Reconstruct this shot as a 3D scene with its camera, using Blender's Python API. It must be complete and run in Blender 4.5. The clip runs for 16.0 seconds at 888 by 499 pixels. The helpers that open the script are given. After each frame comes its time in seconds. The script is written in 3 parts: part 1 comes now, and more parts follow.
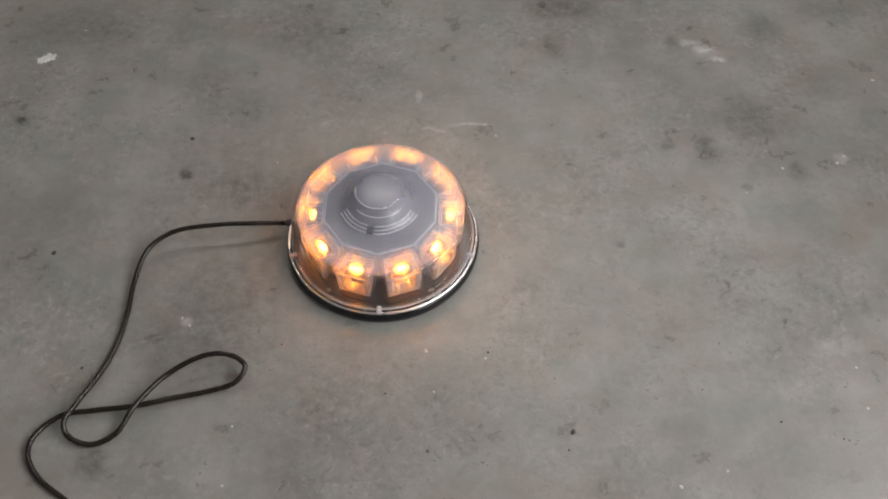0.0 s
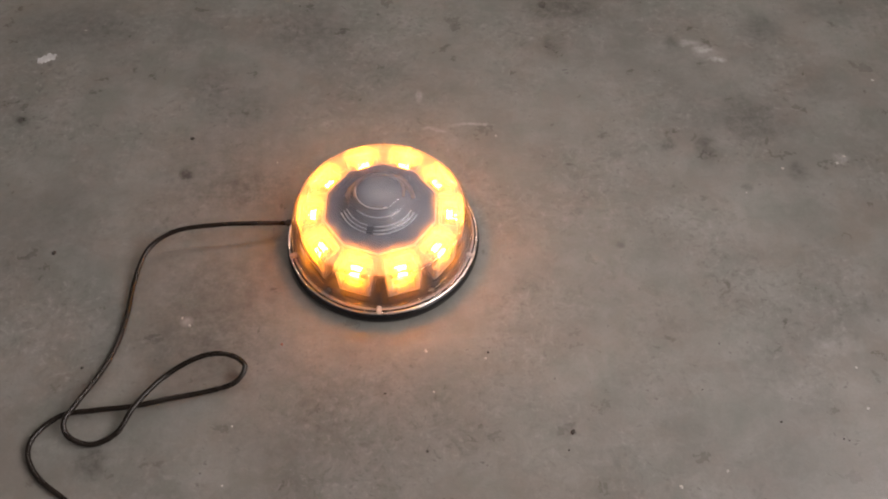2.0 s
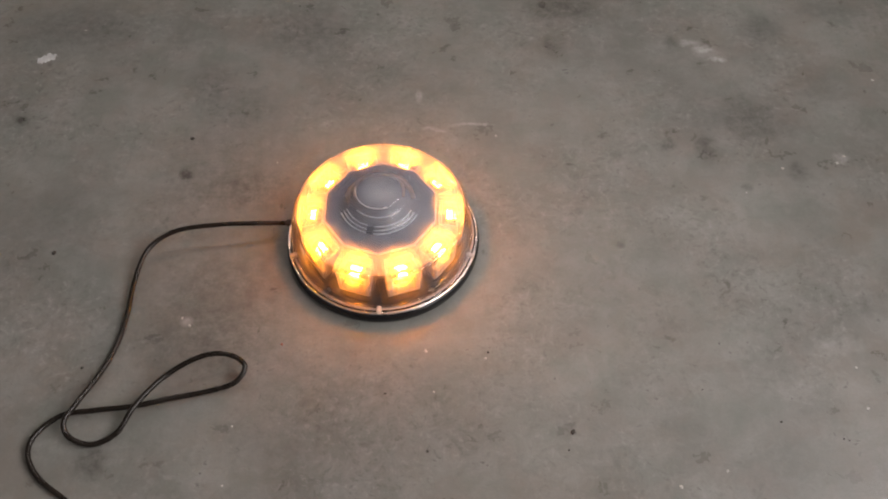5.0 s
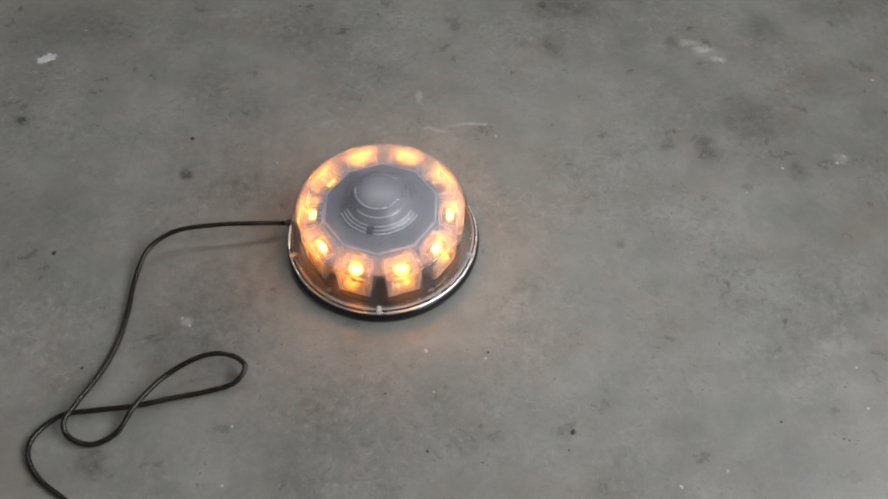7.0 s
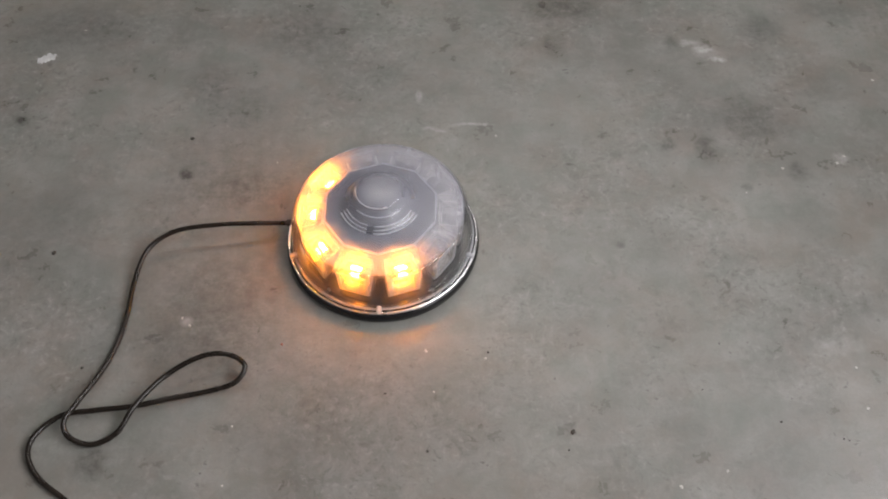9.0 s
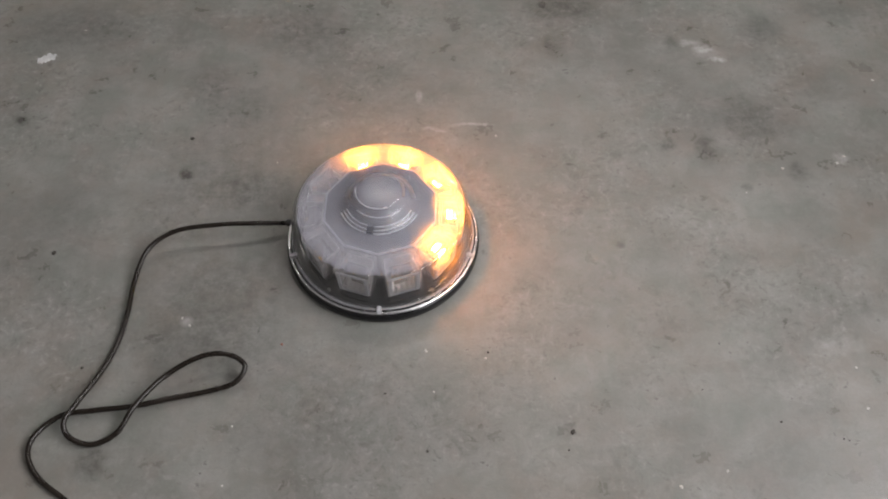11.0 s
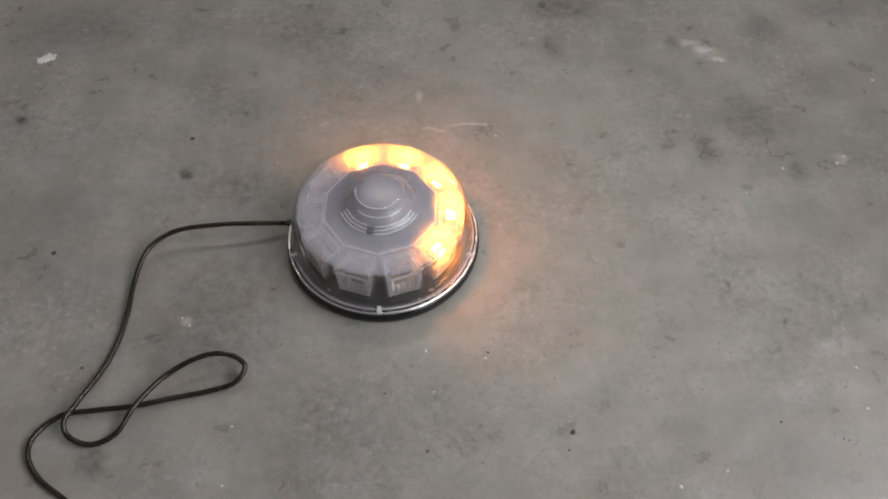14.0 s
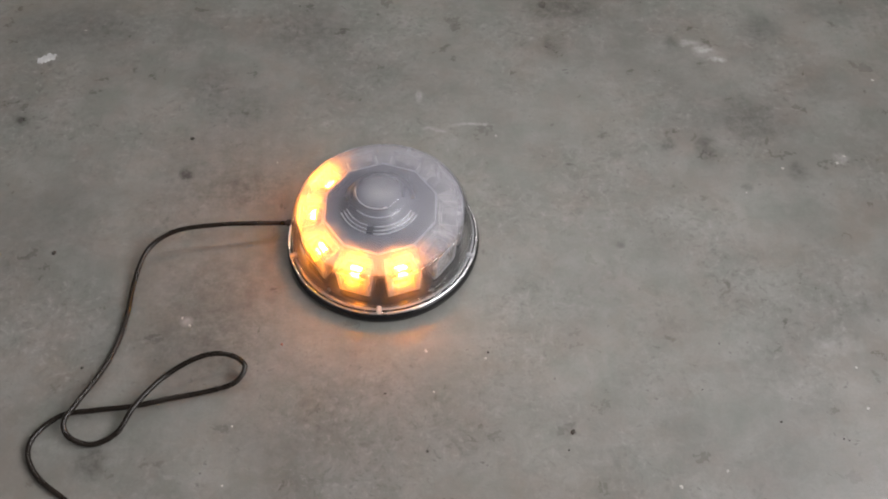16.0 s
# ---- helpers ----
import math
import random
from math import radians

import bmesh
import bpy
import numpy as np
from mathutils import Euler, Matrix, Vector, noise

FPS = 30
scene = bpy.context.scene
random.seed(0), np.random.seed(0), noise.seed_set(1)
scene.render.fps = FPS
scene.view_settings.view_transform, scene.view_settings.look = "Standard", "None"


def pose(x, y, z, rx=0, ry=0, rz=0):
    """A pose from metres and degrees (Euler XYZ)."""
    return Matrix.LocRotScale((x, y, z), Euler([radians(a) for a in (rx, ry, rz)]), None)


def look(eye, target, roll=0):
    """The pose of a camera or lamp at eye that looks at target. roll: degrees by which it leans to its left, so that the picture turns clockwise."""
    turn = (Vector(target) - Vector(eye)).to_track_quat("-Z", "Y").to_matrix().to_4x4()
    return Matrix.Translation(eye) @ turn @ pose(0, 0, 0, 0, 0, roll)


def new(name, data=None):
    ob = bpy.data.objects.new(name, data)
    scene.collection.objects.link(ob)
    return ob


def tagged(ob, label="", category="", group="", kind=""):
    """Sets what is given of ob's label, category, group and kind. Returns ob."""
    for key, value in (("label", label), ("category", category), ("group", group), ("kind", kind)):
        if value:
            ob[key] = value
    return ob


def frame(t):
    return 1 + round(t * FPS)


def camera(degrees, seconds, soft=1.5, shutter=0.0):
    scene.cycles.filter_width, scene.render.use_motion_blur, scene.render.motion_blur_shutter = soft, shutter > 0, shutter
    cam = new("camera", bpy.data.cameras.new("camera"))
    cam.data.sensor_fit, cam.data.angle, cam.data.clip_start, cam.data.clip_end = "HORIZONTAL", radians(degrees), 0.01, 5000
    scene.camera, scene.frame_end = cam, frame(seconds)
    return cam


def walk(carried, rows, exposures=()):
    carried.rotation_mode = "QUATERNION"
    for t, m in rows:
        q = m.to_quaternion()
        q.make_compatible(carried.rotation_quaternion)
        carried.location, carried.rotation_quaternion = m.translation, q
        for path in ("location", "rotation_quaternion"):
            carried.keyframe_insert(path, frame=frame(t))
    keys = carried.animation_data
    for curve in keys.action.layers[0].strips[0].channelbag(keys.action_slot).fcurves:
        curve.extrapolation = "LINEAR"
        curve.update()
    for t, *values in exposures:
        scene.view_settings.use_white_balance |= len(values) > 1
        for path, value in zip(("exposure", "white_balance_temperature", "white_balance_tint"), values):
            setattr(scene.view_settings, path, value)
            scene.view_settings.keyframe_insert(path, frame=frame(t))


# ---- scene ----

# ---------------- camera ----------------
cam = camera(52, 16.0, soft=1.9)
EYE = pose(0.0530, -0.4749, 0.6453, 90 - 54.109, 0, 0)
walk(cam, [(0.0, EYE), (16.0, EYE)], exposures=[
    (0.0, -0.05, 6750, 13), (0.5, -0.01, 7250, 17), (1.0, -0.48, 7400, 19), (1.5, -0.50, 6750, 14), (2.0, -0.42, 7250, 20), (2.5, -0.42, 7000, 17),
    (3.0, -0.18, 6750, 14), (3.5, -0.29, 7300, 19), (4.0, -0.54, 6600, 14), (4.8, -0.36, 7200, 18), (5.4, -0.50, 6500, 12), (6.1, -0.44, 7200, 18),
    (6.5, -0.55, 7000, 17), (7.0, -0.18, 6450, 9), (7.5, -0.06, 6650, 13), (16.0, -0.06, 6650, 13)])

# ---------------- light: a pale overcast sky through an added window opening, and an unseen ceiling light ---
SUN_ELEVATION, SUN_AZIMUTH = radians(48), radians(200)
world = bpy.data.worlds.new("overcast")
scene.world = world
world.use_nodes = True
wn, wl = world.node_tree.nodes, world.node_tree.links
sky = wn.new("ShaderNodeTexSky")
sky.sky_type, sky.sun_disc = "NISHITA", False
sky.sun_elevation, sky.sun_rotation = SUN_ELEVATION, SUN_AZIMUTH
sky.air_density, sky.dust_density = 1.0, 4.0
grey = wn.new("ShaderNodeHueSaturation")
grey.inputs["Saturation"].default_value = 0.15
wl.new(sky.outputs["Color"], grey.inputs["Color"])
wl.new(grey.outputs["Color"], wn["Background"].inputs["Color"])
wn["Background"].inputs["Strength"].default_value = 0.1
# unseen side source in the east wall's opening, added to brighten the floor's east
EAST, WEST, NORTH, SOUTH, CEILING = 1.02, -2.4, 2.8, -3.0, 2.6
WIN_Y, WIN_Z = (-1.5, 0.3), (0.65, 1.70)
side_light = new("added_side_light", bpy.data.lights.new("added_side_light", "AREA"))
side_light.data.shape, side_light.data.size, side_light.data.size_y = "RECTANGLE", WIN_Y[1] - WIN_Y[0], WIN_Z[1] - WIN_Z[0]
side_light.data.energy, side_light.data.color = 55.0, (0.97, 0.98, 1.0)
side_light.matrix_basis = look((EAST - 0.01, sum(WIN_Y) / 2, sum(WIN_Z) / 2), (EAST - 1, sum(WIN_Y) / 2, sum(WIN_Z) / 2))
PANEL_LIGHT, PANEL_AT = 34.5, (0.15, 1.75, CEILING)

AMBER, GLOW = (1.0, 0.285, 0.011), 2450.0


# ---------------- materials ----------------
class Nodes:
    """Short ways to add and link the nodes of one material."""

    def __init__(self, name):
        self.mat = bpy.data.materials.new(name)
        self.mat.use_nodes = True
        self.tree = self.mat.node_tree
        self.tree.nodes.clear()
        self.out = self.add("ShaderNodeOutputMaterial")

    def add(self, kind, **values):
        node = self.tree.nodes.new(kind)
        for key, value in values.items():
            if key == "op":
                node.operation = value
            else:
                node.inputs[key.replace("_", " ")].default_value = value
        return node

    def link(self, a, b):
        self.tree.links.new(a, b)

    def math(self, op, a, b):
        node = self.add("ShaderNodeMath", op=op)
        for i, v in enumerate((a, b)):
            if isinstance(v, (int, float)):
                node.inputs[i].default_value = v
            else:
                self.link(v, node.inputs[i])
        return node.outputs[0]

    def vector(self, op, a, b=None):
        node = self.add("ShaderNodeVectorMath", op=op)
        for i, v in enumerate((a, b)):
            if v is None:
                continue
            if isinstance(v, tuple):
                node.inputs[i].default_value = v
            else:
                self.link(v, node.inputs[i])
        return node

    def place(self):
        return self.add("ShaderNodeTexCoord").outputs["Object"]

    def noise(self, where, scale, detail=4.0, rough=0.55):
        node = self.add("ShaderNodeTexNoise", Scale=scale, Detail=detail, Roughness=rough)
        self.link(where, node.inputs["Vector"])
        return node.outputs["Fac"]

    def spread(self, value, low, high, a=0.0, b=1.0, smooth=False):
        node = self.add("ShaderNodeMapRange")
        node.interpolation_type = "SMOOTHSTEP" if smooth else "LINEAR"
        self.link(value, node.inputs["Value"])
        for key, v in (("From Min", low), ("From Max", high), ("To Min", a), ("To Max", b)):
            node.inputs[key].default_value = v
        return node.outputs["Result"]

    def mix(self, fac, a, b, blend="MIX"):
        node = self.add("ShaderNodeMix")
        node.data_type, node.blend_type = "RGBA", blend
        for i, v in ((0, fac), (6, a), (7, b)):
            if isinstance(v, (int, float)):
                node.inputs[i].default_value = v
            elif isinstance(v, tuple):
                node.inputs[i].default_value = (*v, 1.0)
            else:
                self.link(v, node.inputs[i])
        return node.outputs[2]

    def bump(self, height, strength, distance):
        node = self.add("ShaderNodeBump", Strength=strength, Distance=distance)
        self.link(height, node.inputs["Height"])
        return node.outputs["Normal"]

    def blend(self, fac, a, b):
        node = self.add("ShaderNodeMixShader")
        if isinstance(fac, (int, float)):
            node.inputs[0].default_value = fac
        else:
            self.link(fac, node.inputs[0])
        self.link(a, node.inputs[1])
        self.link(b, node.inputs[2])
        return node.outputs[0]

    def done(self, shader):
        self.link(shader, self.out.inputs["Surface"])
        return self.mat


def plain(name, colour, rough, metal=0.0, grain=600.0, vary=0.25, relief=0.15, shine=0.5):
    """A painted, moulded or metal surface with fine grain and uneven wear."""
    n = Nodes(name)
    where = n.place()
    bsdf = n.add("ShaderNodeBsdfPrincipled", Metallic=metal)
    fine, broad = n.noise(where, grain), n.noise(where, grain / 18)
    both = n.math("ADD", n.math("MULTIPLY", fine, 0.4), n.math("MULTIPLY", broad, 0.6))
    low, high = tuple(c * (1 - vary) for c in colour), tuple(min(1, c * (1 + vary)) for c in colour)
    n.link(n.mix(n.spread(both, 0.3, 0.7), low, high), bsdf.inputs["Base Color"])
    n.link(n.spread(broad, 0.3, 0.7, rough * 0.75, rough * 1.3), bsdf.inputs["Roughness"])
    n.link(n.bump(fine, relief, 0.0002), bsdf.inputs["Normal"])
    bsdf.inputs["Specular IOR Level"].default_value = shine
    return n.done(bsdf.outputs[0])


def clear(name, tint, haze, gloss_rough, haze_colour, grain=250.0, through_share=0.5, uneven=0.2, flutes=1.0):
    """Clear moulded plastic: light goes straight through, part of it is scattered by a frosted skin, and it has a gloss."""
    n = Nodes(name)
    where = n.place()
    see = n.add("ShaderNodeBsdfTransparent", Color=(*tint, 1))
    back, front = n.add("ShaderNodeBsdfDiffuse", Color=(*haze_colour, 1)), n.add("ShaderNodeBsdfTranslucent", Color=(*haze_colour, 1))
    frosted = n.blend(through_share, back.outputs[0], front.outputs[0])
    cloud = n.noise(n.vector("MULTIPLY", where, (1.0, 1.0, flutes)).outputs[0], grain, 3.0)
    body = n.blend(n.spread(cloud, 0.3, 0.7, haze * (1 - uneven), haze * (1 + uneven)), see.outputs[0], frosted)
    shine = n.add("ShaderNodeBsdfGlossy", Roughness=gloss_rough)
    n.link(n.bump(cloud, 0.08, 0.0005), shine.inputs["Normal"])
    edge = n.add("ShaderNodeLayerWeight", Blend=0.5).outputs["Facing"]
    gloss = n.math("ADD", n.math("MULTIPLY", n.math("POWER", edge, 5.0), 0.7), 0.04)
    return n.done(n.blend(gloss, body, shine.outputs[0]))


# oil spots, dirt, painted shade, scuffs and pale patches on the floor: x, y, half width, half depth, strength
OIL = [(0.3041, 0.1108, 0.0129, 0.0217, 0.50), (0.2645, 0.1166, 0.0081, 0.0087, 0.50), (0.2168, 0.1014, 0.0075, 0.0071, 0.30),
       (0.3903, 0.2819, 0.0271, 0.0252, 0.35), (0.2908, 0.2597, 0.0119, 0.0140, 0.40), (0.1660, 0.2553, 0.0154, 0.0174, 0.40),
       (-0.1886, 0.0769, 0.0074, 0.0069, 0.60), (-0.3592, 0.1463, 0.0083, 0.0061, 0.80), (0.3838, 0.0824, 0.0127, 0.0111, 0.45),
       (0.1746, 0.0346, 0.0046, 0.0052, 0.50), (0.2077, -0.0027, 0.0050, 0.0049, 0.50), (0.3325, 0.0632, 0.0063, 0.0054, 0.40)]
# dirt spots, plus broad rows: shade painted west of the beacon, darker areas elsewhere
GRIME_AND_SHADE = [(0.1793, 0.3149, 0.0460, 0.0225, 0.75), (-0.0929, 0.2729, 0.0598, 0.0446, 0.50), (-0.1836, 0.2005, 0.0286, 0.0326, 0.35),
         (-0.3400, 0.2829, 0.0738, 0.0446, 0.45), (0.4044, -0.0662, 0.0104, 0.0101, 0.40), (-0.2116, -0.2040, 0.0150, 0.0165, 0.65),
         (0.1828, -0.2040, 0.0038, 0.0090, 0.40), (0.4327, 0.1965, 0.0342, 0.0364, 0.25), (0.3494, 0.1494, 0.0442, 0.0343, 0.30),
         (0.4673, 0.3140, 0.0552, 0.0225, 0.35), (-0.3255, -0.0257, 0.0068, 0.0083, 0.35), (-0.0063, 0.1965, 0.1140, 0.0486, 0.15),
         (-0.1503, 0.1648, 0.0503, 0.0389, 0.35), (-0.1150, 0.0600, 0.0400, 0.0300, 0.30), (-0.3000, 0.0300, 0.0500, 0.0350, 0.25), (-0.1300, -0.0700, 0.1000, 0.0700, 0.26), (-0.1700, 0.0400, 0.0900, 0.0500, 0.20), (0.1331, -0.0434, 0.0386, 0.0348, 0.10), (-0.0200, -0.1550, 0.1200, 0.0800, 0.32), (0.3500, -0.2000, 0.1100, 0.0550, 0.12),
         (-0.1550, 0.0900, 0.0750, 0.0600, 0.32), (-0.1300, -0.0550, 0.0700, 0.0700, 0.22), (0.3450, 0.1400, 0.0450, 0.0250, 0.25), (-0.1550, -0.1150, 0.0700, 0.0500, 0.22)]
# scuffs and worn spots; the broad weak rows lighten whole areas of floor
PALE = [(0.3088, 0.2603, 0.0100, 0.0070, 0.60), (0.3209, 0.2500, 0.0120, 0.0065, 0.75), (0.3327, 0.2345, 0.0115, 0.0040, 0.80), (0.3250, 0.2440, 0.0230, 0.0110, 0.30), (0.0282, 0.1805, 0.0039, 0.0095, 0.60),
        (0.0453, 0.1358, 0.0164, 0.0022, 0.40), (0.0811, 0.1425, 0.0220, 0.0030, 0.50), (-0.1598, -0.0817, 0.0061, 0.0055, 0.50),
        (0.4271, 0.0965, 0.0080, 0.0070, 0.45), (0.3218, -0.1301, 0.1173, 0.0558, 0.10), (0.3006, 0.0301, 0.0611, 0.0388, 0.15),
        (0.1739, -0.1199, 0.0273, 0.0258, 0.15), (0.3734, -0.1043, 0.0276, 0.0106, 0.20), (-0.2295, 0.0838, 0.0317, 0.0419, 0.12), (0.1450, -0.1800, 0.0700, 0.0500, 0.12), (-0.2850, -0.1000, 0.0600, 0.0600, 0.14)]


def concrete():
    """Old trowelled grey concrete with oil spots, dirt, painted shade, rubbed pale patches, pores and a worn, faint
    sheen.
    """
    n = Nodes("worn_concrete")
    where = n.place()
    wobble = n.add("ShaderNodeTexNoise", Scale=38.0, Detail=5.0, Roughness=0.65)
    n.link(where, wobble.inputs["Vector"])
    shift = n.vector("MULTIPLY", n.vector("SUBTRACT", wobble.outputs["Color"], (0.5, 0.5, 0.5)).outputs[0], (0.022, 0.022, 0.0)).outputs[0]
    bent = n.vector("ADD", where, shift).outputs[0]

    def spots(rows):
        total = None
        for x, y, half, deep, strong in rows:
            away = n.vector("MULTIPLY", n.vector("SUBTRACT", bent if half > 0.007 else where, (x, y, 0.0)).outputs[0], (1 / half, 1 / deep, 0.0))
            one = n.spread(n.vector("LENGTH", away.outputs[0]).outputs["Value"], 0.25, 1.25, strong, 0.0, True)
            total = one if total is None else n.math("ADD", total, one)
        return total

    broad, mid, fine = n.noise(where, 5.0, 5.0, 0.6), n.noise(bent, 26.0, 6.0, 0.65), n.noise(where, 420.0, 3.0, 0.7)
    crumbly = n.noise(bent, 150.0, 6.0, 0.72)
    worn = n.noise(n.vector("ADD", where, (7.3, 2.9, 0.0)).outputs[0], 9.0, 4.0, 0.6)
    stretch = n.vector("MULTIPLY", bent, (9.0, 30.0, 1.0)).outputs[0]
    streak = n.noise(stretch, 1.0, 5.0, 0.6)
    pores = n.add("ShaderNodeTexVoronoi", Scale=130.0)
    n.link(bent, pores.inputs["Vector"])
    pit = n.math("MULTIPLY", n.spread(pores.outputs["Distance"], 0.05, 0.22, 1.0, 0.0), n.spread(mid, 0.52, 0.66))
    patches = n.noise(n.vector("ADD", where, (3.1, 1.7, 0.0)).outputs[0], 9.0, 6.0, 0.7)
    tone = n.mix(n.spread(broad, 0.35, 0.65), (0.146, 0.144, 0.130), (0.213, 0.212, 0.196))
    tone = n.mix(n.spread(patches, 0.48, 0.68, 0.0, 0.55), tone, (0.200, 0.168, 0.138))
    tone = n.mix(n.spread(patches, 0.46, 0.30, 0.0, 0.55), tone, (0.130, 0.142, 0.120))
    blotch = n.noise(n.vector("ADD", bent, (1.3, 5.9, 0.0)).outputs[0], 24.0, 3.0, 0.55)
    tone = n.mix(n.spread(blotch, 0.52, 0.66, 0.0, 0.45), tone, (0.205, 0.178, 0.160))
    tone = n.mix(n.spread(blotch, 0.48, 0.34, 0.0, 0.45), tone, (0.150, 0.166, 0.148))
    tone = n.mix(n.spread(mid, 0.44, 0.70, 0.0, 0.5), tone, (0.278, 0.275, 0.262))
    tone = n.mix(n.spread(mid, 0.42, 0.28, 0.0, 0.28), tone, (0.118, 0.112, 0.100))
    tone = n.mix(n.spread(streak, 0.54, 0.74, 0.0, 0.28), tone, (0.105, 0.100, 0.090))
    tone = n.mix(n.spread(fine, 0.3, 0.7, 0.0, 0.22), tone, (0.12, 0.115, 0.105))
    rub = n.spread(worn, 0.43, 0.60, 0.08, 1.0)
    tone = n.mix(n.math("MULTIPLY", rub, n.spread(crumbly, 0.53, 0.66, 0.0, 0.65)), tone, (0.095, 0.088, 0.080))
    tone = n.mix(n.math("MULTIPLY", rub, n.spread(crumbly, 0.46, 0.33, 0.0, 0.6)), tone, (0.30, 0.285, 0.275))
    ragged = n.spread(n.noise(where, 95.0, 6.0, 0.75), 0.35, 0.62, 0.25, 1.15)
    tone = n.mix(n.math("MULTIPLY", n.math("ADD", n.math("MULTIPLY", spots(OIL), 1.4), spots(GRIME_AND_SHADE)), ragged), tone, (0.055, 0.053, 0.047))
    tone = n.mix(n.math("MULTIPLY", spots(PALE), ragged), tone, (0.42, 0.41, 0.40))
    tone = n.mix(n.math("MULTIPLY", pit, 0.75), tone, (0.07, 0.066, 0.06))
    bsdf = n.add("ShaderNodeBsdfPrincipled")
    n.link(tone, bsdf.inputs["Base Color"])
    n.link(n.spread(mid, 0.3, 0.7, 0.25, 0.40), bsdf.inputs["Roughness"])
    bsdf.inputs["Specular IOR Level"].default_value = 0.45
    height = n.math("SUBTRACT", n.math("ADD", n.math("MULTIPLY", fine, 0.35), mid), pit)
    n.link(n.bump(height, 0.35, 0.0012), bsdf.inputs["Normal"])
    return n.done(bsdf.outputs[0])


def glowing(name, colour, strength):
    n = Nodes(name)
    emit = n.add("ShaderNodeEmission", Strength=strength, Color=(*colour, 1))
    return n.done(emit.outputs[0])


CONCRETE = concrete()
BLACK = plain("black_moulded_plastic", (0.008, 0.008, 0.009), 0.18, relief=0.05, shine=0.35)
RUBBER = plain("black_rubber", (0.018, 0.018, 0.018), 0.6, relief=0.4)
JACKET = plain("black_cable_jacket", (0.010, 0.007, 0.005), 0.27, grain=900, relief=0.06, shine=0.4)
CORE = plain("dark_grey_plastic", (0.026, 0.028, 0.038), 0.3)
BOARD = plain("black_circuit_board", (0.008, 0.008, 0.009), 0.14, relief=0.05)
BRONZE = plain("bronze_brown_plastic", (0.11, 0.085, 0.06), 0.3)
CHROME = plain("bright_trim", (0.82, 0.82, 0.84), 0.24, metal=1.0, relief=0.03, vary=0.08)
WALL_CLEAR = clear("clear_polycarbonate", (0.98, 0.98, 0.98), 0.032, 0.06, (0.8, 0.8, 0.82))
TOP_FROSTED = clear("frosted_polycarbonate", (0.95, 0.95, 0.96), 0.22, 0.30, (0.79, 0.79, 0.89), grain=90.0, uneven=0.12)
LENS = clear("moulded_led_lens", (0.95, 0.94, 0.93), 0.22, 0.12, (0.98, 0.94, 0.95), grain=130.0, through_share=0.5, uneven=0.3, flutes=0.45)
EDGE = clear("pale_moulded_edge", (0.9, 0.9, 0.9), 0.42, 0.3, (0.85, 0.85, 0.88))
RIDGE = clear("pale_core_edge", (0.9, 0.9, 0.9), 0.60, 0.3, (0.88, 0.88, 0.92))
REFLECTOR = plain("metallised_plastic", (0.74, 0.71, 0.69), 0.48, metal=1.0, grain=400)
SCREW = plain("dark_steel_screw", (0.22, 0.22, 0.22), 0.3, metal=1.0)
GLOWING = glowing("amber_led_glow", AMBER, GLOW)
PANEL = glowing("white_diffuser_glow", (1.0, 0.97, 0.92), PANEL_LIGHT)
PLASTER = plain("pale_plaster", (0.36, 0.355, 0.345), 0.8, grain=40, vary=0.06)
YARD = plain("yard_gravel", (0.2, 0.19, 0.17), 0.9, grain=20)
GRIT_DARK = plain("dark_grit", (0.045, 0.040, 0.035), 0.85)
GRIT_PALE = plain("pale_grit", (0.42, 0.40, 0.37), 0.8)
GRIT_RED = plain("red_grit", (0.20, 0.09, 0.07), 0.8)
PAINT = plain("dried_white_paint", (0.46, 0.46, 0.46), 0.7, grain=500, vary=0.35)


# ---------------- building helpers ----------------
def mesh_of(name, bm, *materials):
    bmesh.ops.recalc_face_normals(bm, faces=bm.faces)
    me = bpy.data.meshes.new(name)
    bm.to_mesh(me)
    bm.free()
    for m in materials:
        me.materials.append(m)
    return me


def part(name, bm, material, parent, label=""):
    materials = material if isinstance(material, tuple) else (material,)
    ob = new(name, mesh_of(name, bm, *materials))
    ob.parent = parent
    return tagged(ob, label) if label else ob


def lathe(profile, steps=120, smooth=True):
    """A closed ring of (radius, height) points turned about the upright axis."""
    bm = bmesh.new()
    rings = []
    for r, z in profile:
        if r < 1e-6:
            rings.append([bm.verts.new((0, 0, z))] * steps)
        else:
            rings.append([bm.verts.new((r * math.sin(2 * math.pi * i / steps), -r * math.cos(2 * math.pi * i / steps), z)) for i in range(steps)])
    for a, b in zip(rings, rings[1:] + rings[:1]):
        for i in range(steps):
            j = (i + 1) % steps
            ring = []
            for v in (a[i], a[j], b[j], b[i]):
                if v not in ring:
                    ring.append(v)
            if len(ring) > 2:
                f = bm.faces.new(ring)
                f.smooth = smooth
    return bm


def shell(outer, thick):
    """A skin of even thickness below an outer line that runs from the foot to the axis."""
    inner = []
    for i, (r, z) in enumerate(outer):
        a, b = Vector(outer[max(i - 1, 0)]), Vector(outer[min(i + 1, len(outer) - 1)])
        d = (b - a).normalized()
        q = Vector((r, z)) - Vector((d.y, -d.x)) * thick
        inner.append((max(q.x, 0.0) if r > 1e-6 else 0.0, q.y))
    return outer + inner[::-1]


